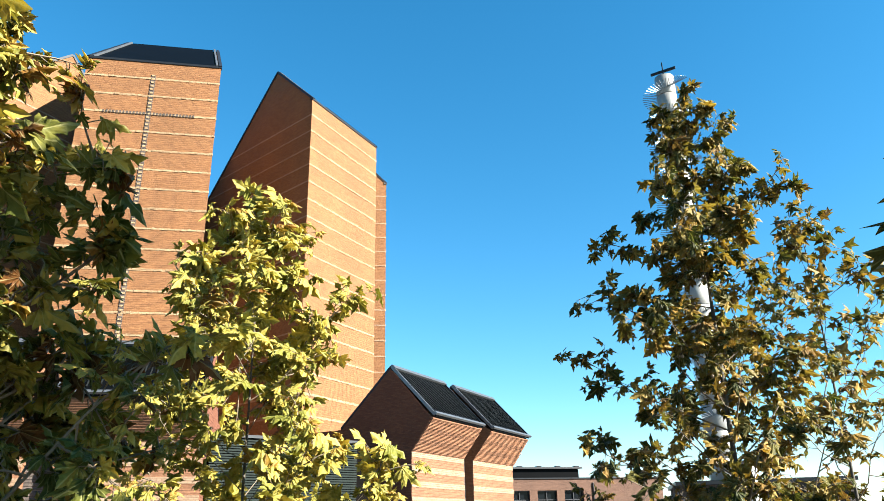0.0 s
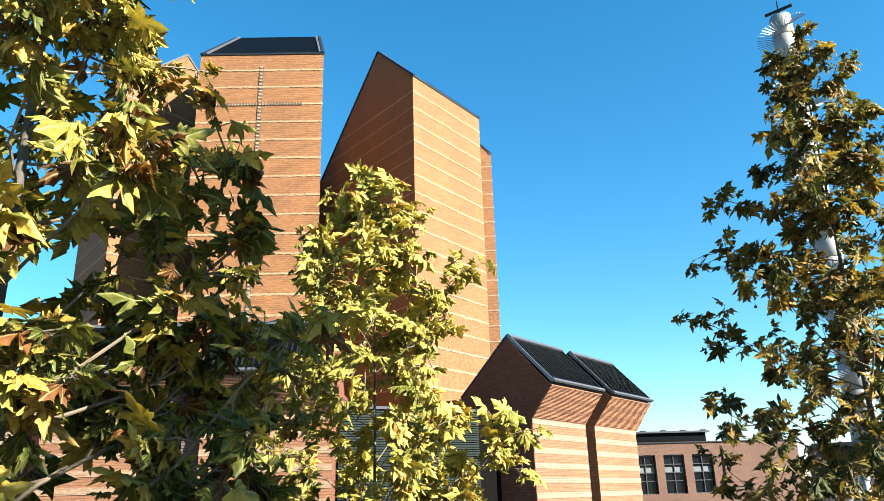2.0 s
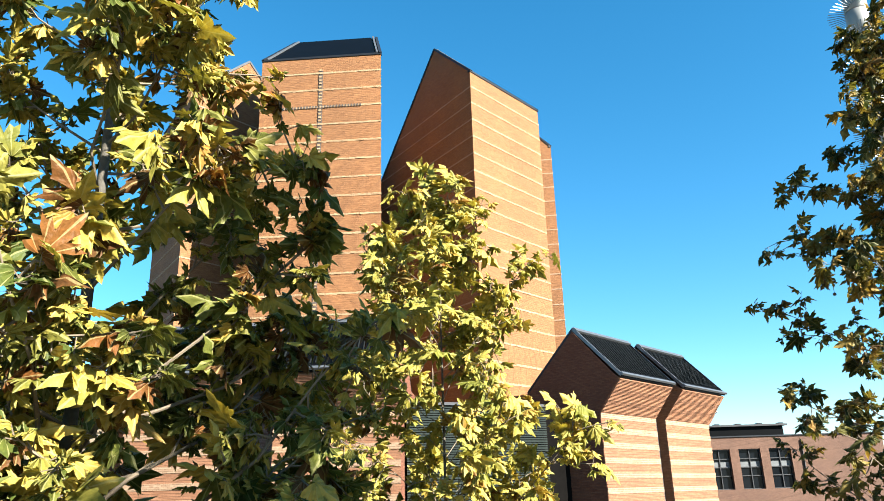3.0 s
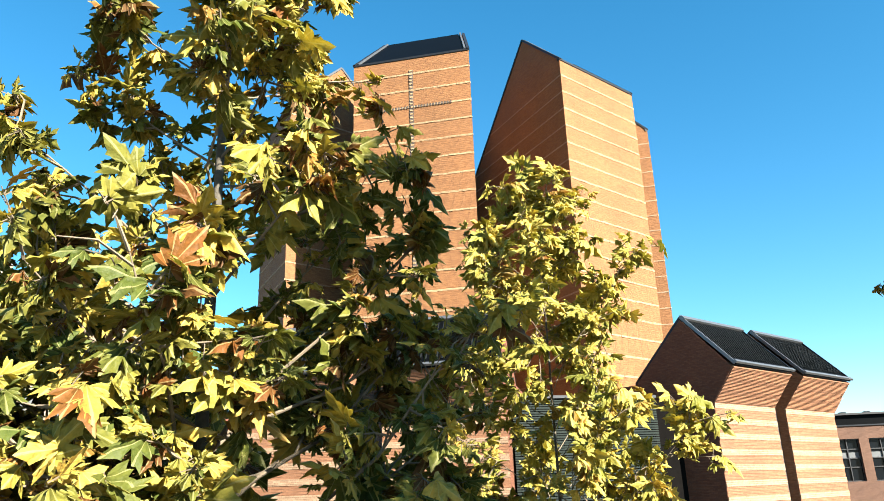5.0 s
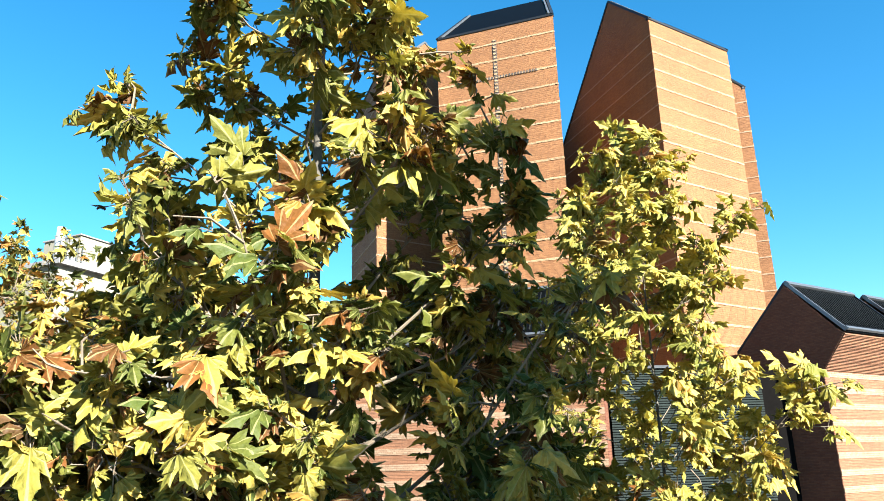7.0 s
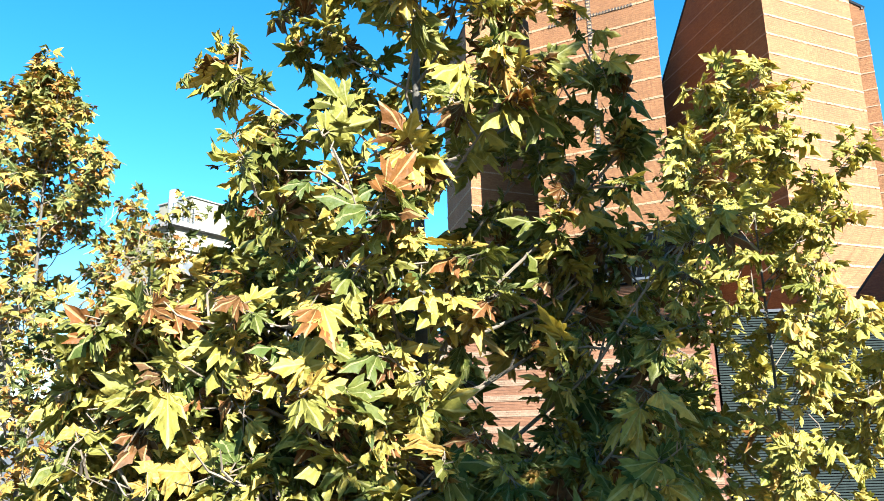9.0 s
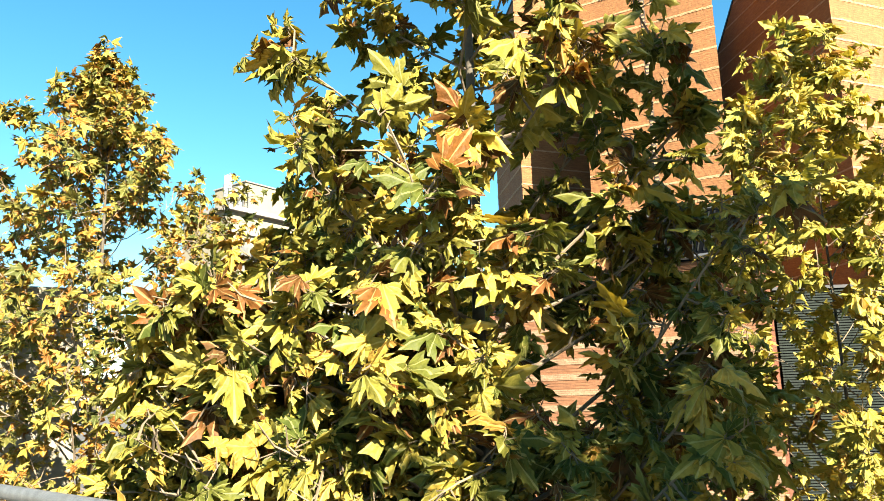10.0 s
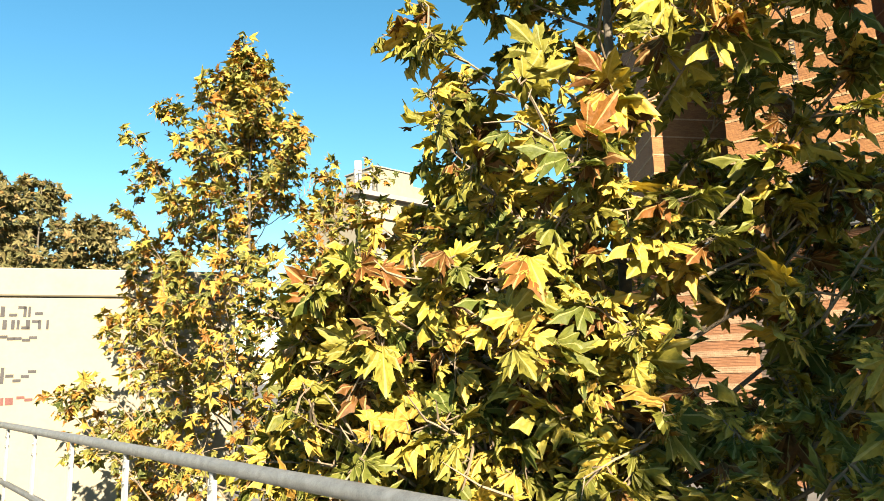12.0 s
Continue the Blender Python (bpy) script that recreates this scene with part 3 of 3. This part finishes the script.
def parked_van():
    b = bearing(79.5, 38)
    ob = thing("parked_van", pose(b.x, b.y, 0, 0, 0, 20), "dark blue van parked behind the trees", "van")
    prof = [(-1.0, 0.35), (-1.0, 1.5), (-0.85, 2.55), (0.85, 2.55), (1.0, 1.5), (1.0, 0.35)]
    part("body", bevelled(prism(bmesh.new(), prof, -2.6, 2.6), 0.06), M_BLUE, ob)
    for x in (-1.7, 1.7):
        for y in (-0.95, 0.95):
            part("wheel", tube(bmesh.new(), [(x, y - 0.1, 0.34), (x, y + 0.1, 0.34)], [0.34, 0.34], 16), M_TYRE, ob)
    part("windscreen", box(bmesh.new(), 2.55, 2.64, -0.8, 0.8, 1.5, 2.3), M_GLASS, ob)


parked_van()


# ---- trees ----
def leaf_template(teeth):
    """Five-lobed plane leaf about one unit wide, folded along its midrib: vertices and fan triangles."""
    half = [(0.0, 0.03), (0.10, -0.05), (0.30, -0.10), (0.46, -0.05), (0.36, 0.07), (0.44, 0.16), (0.26, 0.24), (0.36, 0.30), (0.44, 0.34), (0.62, 0.52), (0.44, 0.50), (0.42, 0.60), (0.27, 0.52), (0.17, 0.46), (0.20, 0.62), (0.24, 0.71), (0.15, 0.76), (0.12, 0.90), (0.0, 1.12)] if teeth else \
           [(0.0, 0.02), (0.42, 0.0), (0.25, 0.22), (0.57, 0.53), (0.21, 0.52), (0.0, 1.02)]
    out = half + [(-x, y) for x, y in half[-2:0:-1]]
    k = len(out)

    def lifted(x, y, ripple):
        return x, y - 0.05, -0.36 * abs(x) ** 1.2 - 0.16 * max(y - 0.3, 0) ** 2 + ripple + 0.03 * math.sin(11 * x + 8 * y)

    if not teeth:
        v = np.array([lifted(0.0, 0.34, 0)] + [lifted(x, y, 0) for x, y in out])
        return v, np.array([(0, 1 + i, 1 + (i + 1) % k) for i in range(k)])
    # pleated between the lobes, with curled tips
    reach = [math.hypot(x, y - 0.34) for x, y in out]
    ring = [(0.58 * x, 0.34 + 0.58 * (y - 0.34)) for x, y in out]
    v = np.array([lifted(0.0, 0.34, -0.03)] + [lifted(x, y, 0.09 * (r - 0.4)) for (x, y), r in zip(ring, reach)] + [lifted(x, y, -0.10 * (r - 0.35) + 0.03 * math.sin(5 * i)) for i, ((x, y), r) in enumerate(zip(out, reach))])
    f = []
    for i in range(k):
        j = (i + 1) % k
        f += [(0, 1 + i, 1 + j), (1 + i, 1 + k + i, 1 + k + j), (1 + i, 1 + k + j, 1 + j)]
    return v, np.array(f)


LEAF_FINE, LEAF_PLAIN = leaf_template(True), leaf_template(False)


def leaf_frames(rng, pos, axis, stalk):
    """Turn matrices for leaves at pos about a trunk axis (x, y): faces up and outwards, tips along their stalks and down."""
    n = len(pos)
    out = np.column_stack([pos[:, 0] - axis[0], pos[:, 1] - axis[1], np.zeros(n)])
    out /= np.maximum(np.linalg.norm(out, axis=1, keepdims=True), 1e-3)
    nor = np.array((0, 0, 0.7)) + 0.5 * out + 0.55 * rng.normal(size=(n, 3))
    nor /= np.linalg.norm(nor, axis=1, keepdims=True)
    tip = stalk + np.array((0, 0, -0.45)) + 0.25 * rng.normal(size=(n, 3))
    tip -= (tip * nor).sum(1, keepdims=True) * nor
    tip /= np.maximum(np.linalg.norm(tip, axis=1, keepdims=True), 1e-3)
    side = np.cross(tip, nor)
    return np.stack([side, tip, nor], axis=2)


def leaves_mesh(name, template, pos, turn, size, material, rng):
    v, f = template
    n, k = len(pos), len(v)
    shape = v[None] * np.stack([rng.uniform(0.85, 1.1, n), rng.uniform(0.85, 1.15, n), rng.uniform(0.4, 3.2, n)], axis=1)[:, None, :]
    pts = np.einsum("nij,nkj->nki", turn, shape) * size[:, None, None] + pos[:, None, :]
    me = bpy.data.meshes.new(name)
    faces = (f[None] + (np.arange(n) * k)[:, None, None]).reshape(-1, 3)
    me.from_pydata(pts.reshape(-1, 3).tolist(), [], faces.tolist())
    me.materials.append(material)
    me.polygons.foreach_set("use_smooth", [True] * len(me.polygons))
    uv = np.tile(v[f.ravel()][:, :2] + np.array((0.5, 0.05)), (n, 1))
    me.uv_layers.new(name="uv").data.foreach_set("uv", uv.ravel())
    return me


def plane_tree(base, height, profile, leaf, label, material, seed, limbs=26, twigs=7, per_twig=5, fine=False, single=None, trunk_r=0.07, bare=0.25, lean=(0, 0), rise=0.55, group="", spread=0.2, clear=0.0, extra=(), fruit=0, shy=(0, 1.0), keep=1.0):
    """profile: (height, radius) pairs of the crown's outline. single: material for the leaves that are objects of their own."""
    rng = np.random.default_rng(seed)
    tr = thing("plane_tree", pose(base[0], base[1], 0), label, "tree", group or "plane trees")
    hs, rs = [p[0] for p in profile], [p[1] for p in profile]

    def axis_at(z):
        t = z / height
        return np.array((lean[0] * t + 0.04 * math.sin(3.1 * t + seed), lean[1] * t + 0.04 * math.cos(2.7 * t + seed), z))

    zs = np.linspace(0, height * 0.985, 14)
    trunk = part("trunk", tube(bmesh.new(), [axis_at(z) for z in zs], [float(max(trunk_r * (1 - 0.93 * z / height), 0.006)) for z in zs], 9), M_BARK, tr, "mottled grey-brown bark")
    smooth(trunk)
    lo = min(h for h, r in profile if r > 0.05)
    twig_bm, pos, stalks = bmesh.new(), [], []
    away = DECK.inverted() @ tr.matrix_world
    across = np.array(away.to_3x3())[1]

    def clears(p):
        """Pruned back from the walkway."""
        return not clear or p @ across + away.translation.y > clear

    for i in range(limbs + len(extra)):
        t = (i + rng.uniform(0.1, 0.9)) / limbs
        z0 = lo + (height * 0.98 - lo) * t ** 0.9
        az = i * 2.4 + rng.uniform(-0.5, 0.5)
        p0 = axis_at(z0)
        lift = rise * rng.uniform(0.6, 1.4)
        L = np.interp(z0, hs, rs)
        L = np.interp(z0 + 0.75 * L * lift, hs, rs) * rng.uniform(0.7, 1.05) + 0.06
        L *= 1 - (1 - shy[1]) * max(0.0, math.cos(az - radians(shy[0])))
        if i >= limbs:
            # long single limbs: height, bearing, length, lift
            z0, az, L, lift = extra[i - limbs]
            p0, az = axis_at(z0), radians(az)
        d = np.array((math.cos(az), math.sin(az), 0))
        while L > 0.15 and not clears(p0 + d * L):
            L *= 0.85
        pts = [p0 + d * L * s + np.array((0, 0, 1)) * L * (lift * s ** 1.3) + rng.normal(size=3) * 0.03 * L * (s > 0) for s in (0, 0.3, 0.6, 0.85, 1.0)]
        r0 = float(max(trunk_r * (1 - 0.93 * z0 / height) * 0.38, 0.005))
        part("branch", tube(bmesh.new(), pts, [r0 * k for k in (1, 0.8, 0.6, 0.4, 0.2)], 6), M_TWIG, tr)
        count = max(2, int(round(twigs * (0.35 + 0.65 * L / max(rs)))))
        for j in range(count):
            s = bare + (1 - bare) * (j + rng.uniform(0.2, 1.0)) / count
            a = min(int(s * 4), 3)
            q0 = pts[a] + (pts[a + 1] - pts[a]) * (s * 4 - a)
            dd = d * 0.6 + rng.normal(size=3) * 0.65 + np.array((0, 0, 0.4))
            dd /= np.linalg.norm(dd)
            tl = rng.uniform(0.5, 1.2) * (spread + 0.14 * L)
            q1 = q0 + dd * tl * 0.5 + rng.normal(size=3) * 0.02
            q2 = q0 + dd * tl + np.array((0, 0, -0.05 * tl))
            if not clears(q2):
                continue
            tube(twig_bm, [q0, q1, q2], [0.006, 0.0045, 0.002], 4)
            for k in range(per_twig + int(rng.integers(-1, 2))):
                # stalks fan out of the shoot, closest together at its end
                w = 1.02 - 0.8 * rng.random() ** 1.6
                st = 0.55 * dd + 0.75 * rng.normal(size=3) + np.array((0, 0, 0.1))
                st /= np.linalg.norm(st)
                q = q0 + (q2 - q0) * w
                base_ = q + st * leaf * rng.uniform(0.25, 0.6)
                if clear and base_ @ across + away.translation.y < clear + 0.12:
                    continue
                if rng.random() > keep:
                    continue
                if fine:
                    beam(twig_bm, q, base_, 0.0035, up=(0.3, 0.2, 0.9))
                pos.append(base_)
                stalks.append(st)
    tagged(part("twig_mass", twig_bm, M_TWIG, tr), kind="stuff")
    pos, stalks = np.array(pos), np.array(stalks)
    if fruit:
        bm = bmesh.new()
        for i in rng.choice(len(pos), fruit, replace=False):
            q = pos[i] + np.array((0, 0, -0.14))
            bmesh.ops.create_icosphere(bm, subdivisions=1, radius=0.02, matrix=Matrix.Translation(q))
            beam(bm, q, pos[i], 0.004, up=(1, 0, 0))
        tagged(part("seed_ball", bm, M_TWIG, tr, "hanging brown seed balls"), kind="stuff")
    turn = leaf_frames(rng, pos, (lean[0] * 0.5, lean[1] * 0.5), stalks)
    size = leaf * rng.choice([0.5, 0.72, 0.95, 1.2, 1.45], len(pos), p=[0.2, 0.25, 0.3, 0.15, 0.1])
    stay = np.ones(len(pos), bool)
    if single:
        # the leaves on the walkway's side are separate pieces
        near = np.argsort(-(pos[:, 0] - 0.35 * pos[:, 1]) + 0.6 * np.abs(pos[:, 2] - 5.6))[:300]
        stay[near] = False
        kinds = []
        for i in range(6):
            one = leaves_mesh("leaf", LEAF_FINE, np.zeros((1, 3)), np.eye(3)[None], np.ones(1), single, rng)
            kinds.append(one)
        for i in near:
            lf = new("leaf", kinds[int(rng.integers(0, 6))])
            lf.parent = tr
            m = Matrix([[*(turn[i][r] * size[i]), pos[i][r]] for r in range(3)] + [[0, 0, 0, 1]])
            lf.matrix_local = m
    crown = new("crown", leaves_mesh("crown", LEAF_FINE if fine else LEAF_PLAIN, pos[stay], turn[stay], size[stay], material, rng))
    crown.parent = tr
    tagged(crown, kind="stuff")
    return tr


# the near tree, its crown half in the shadow of the next one in the row
plane_tree((-3.1, 0.78), 9.0, [(1.6, 0.4), (2.6, 1.2), (4.2, 1.35), (5.2, 1.2), (5.9, 0.98), (6.3, 0.86), (6.7, 0.78), (7.1, 0.68), (7.5, 0.5), (8.2, 0.34), (8.7, 0.2), (9.0, 0.06)], 0.116,
           "young plane tree with yellow-green autumn leaves beside the railing", M_LEAF_NEAR, 11, limbs=74, twigs=11, per_twig=9, fine=True, single=M_LEAF_NEAR_ONE, trunk_r=0.065, bare=0.34, clear=0.5, rise=0.75, spread=0.13,
           extra=((4.3, 262, 1.3, 0.6), (4.6, 250, 1.2, 0.5), (3.9, 275, 1.4, 0.6), (4.0, 258, 1.4, 0.6), (4.4, 235, 1.3, 0.5), (4.2, 215, 1.3, 0.5), (4.3, 80, 1.25, 0.6), (4.7, 95, 1.2, 0.6), (3.8, 70, 1.2, 0.6), (4.0, 105, 1.3, 0.7), (5.2, 100, 1.0, 0.5), (5.4, 70, 0.95, 0.5), (4.5, 340, 0.75, 0.6), (4.9, 320, 0.7, 0.5), (5.3, 0, 0.6, 0.6), (4.2, 310, 0.9, 0.6), (4.7, 20, 0.6, 0.5), (5.6, 330, 0.5, 0.6), (4.4, 290, 1.1, 0.6), (4.8, 280, 1.0, 0.6), (5.1, 300, 0.8, 0.5), (4.0, 330, 0.8, 0.7), (4.3, 0, 0.7, 0.6), (5.0, 345, 0.6, 0.5), (5.4, 235, 0.85, 0.6), (5.7, 245, 0.75, 0.7), (5.6, 215, 0.8, 0.6), (5.2, 250, 0.9, 0.6)))
# the low tree at its side
plane_tree((-3.52, -0.2), 5.7, [(1.4, 0.5), (2.6, 0.95), (4.0, 1.05), (4.8, 0.92), (5.2, 0.62), (5.5, 0.3), (5.7, 0.1)], 0.13,
           "low plane tree with dense yellow-green leaves", M_LEAF_NEAR, 19, limbs=56, twigs=13, per_twig=9, fine=True, trunk_r=0.04, bare=0.1, clear=0.35, spread=0.15, rise=0.45)
plane_tree((-4.95, 1.1), 6.1, [(1.4, 0.4), (2.6, 1.1), (4.0, 1.2), (5.0, 0.9), (5.6, 0.5), (6.1, 0.15)], 0.15,
           "low plane tree with green and rusty leaves", M_LEAF_NEAR, 53, limbs=40, twigs=11, per_twig=7, trunk_r=0.04, bare=0.15)
# the slim tree before the slatted screen
plane_tree((-5.33, 5.05), 8.5, [(1.8, 0.3), (3.0, 0.8), (4.6, 0.85), (5.6, 0.9), (6.6, 0.85), (7.2, 0.66), (7.7, 0.52), (8.1, 0.36), (8.5, 0.1)], 0.15,
           "slim plane tree with bright yellow-green leaves and bare shoots", M_LEAF_MID, 23, limbs=52, twigs=10, per_twig=6, fine=True, trunk_r=0.035, rise=1.0, bare=0.3, spread=0.16, lean=(-0.1, -0.05),
           extra=((4.7, 14, 1.5, 0.7), (6.4, 45, 0.95, 1.2), (6.9, 225, 0.75, 1.1)))
# the tree towards the white wall
plane_tree((-9.9, -1.8), 9.75, [(1.2, 0.9), (2.6, 1.9), (4.4, 2.1), (5.6, 2.1), (6.6, 2.0), (7.3, 1.95), (8.3, 1.6), (9.0, 0.9), (9.5, 0.4), (9.75, 0.06)], 0.125,
           "plane tree with orange and yellow-green leaves by the white wall", M_LEAF_LEFT, 37, limbs=90, twigs=17, per_twig=9, trunk_r=0.06, bare=0.3, rise=1.0, spread=0.16, shy=(85, 0.85))
# trees before the chimney
plane_tree((-1.6, 8.3), 10.2, [(1.8, 0.4), (3.4, 1.1), (5.0, 1.15), (6.3, 1.0), (7.4, 0.8), (8.4, 0.6), (9.3, 0.45), (9.9, 0.3), (10.2, 0.1)], 0.135,
           "tall narrow plane tree with dull brown-green leaves before the chimney", M_LEAF_RIGHT, 41, limbs=66, twigs=11, per_twig=6, fine=True, trunk_r=0.06, bare=0.05, rise=0.9, fruit=70, spread=0.14,
           extra=((6.1, 197, 1.5, 0.6), (5.3, 203, 1.55, 0.5), (4.6, 196, 1.5, 0.5), (7.0, 200, 1.3, 0.6), (7.8, 192, 1.05, 0.6), (4.2, 190, 1.6, 0.3), (8.4, 5, 0.95, 0.6)))
plane_tree((-0.85, 11.6), 9.6, [(1.8, 0.5), (3.4, 1.4), (5.0, 1.5), (6.6, 1.3), (8.2, 0.8), (9.6, 0.15)], 0.16,
           "plane tree with thinning brown-green leaves", M_LEAF_RIGHT, 43, limbs=42, twigs=9, per_twig=6, trunk_r=0.05, rise=0.9)
plane_tree((2.1, 3.15), 10.2, [(1.8, 0.4), (3.4, 1.2), (5.0, 1.5), (6.6, 1.75), (8.0, 1.75), (8.8, 1.4), (9.5, 0.8), (10.2, 0.1)], 0.19,
           "plane tree with brown-green leaves close to the walkway", M_LEAF_RIGHT, 47, limbs=110, twigs=15, per_twig=10, trunk_r=0.09, bare=0.05, rise=0.3, shy=(180, 0.7), extra=((5.4, 172, 1.75, 0.5), (5.0, 168, 1.7, 0.6)))
# trees beyond the white wall
for i, (yw, d, h) in enumerate(((113.6, 29, 12.5), (109.6, 31, 11.5), (117, 27, 12.0))):
    b = bearing(yw, d)
    plane_tree((b.x, b.y), h, [(2.0, 0.6), (5.0, 2.4), (8.0, 2.5), (h - 2, 1.9), (h - 0.7, 1.0), (h, 0.2)], 0.26,
               "broad tree with dense olive-brown leaves beyond the white wall", M_LEAF_FAR, 60 + i, limbs=50, twigs=12, per_twig=11, trunk_r=0.14, group="trees beyond the wall")
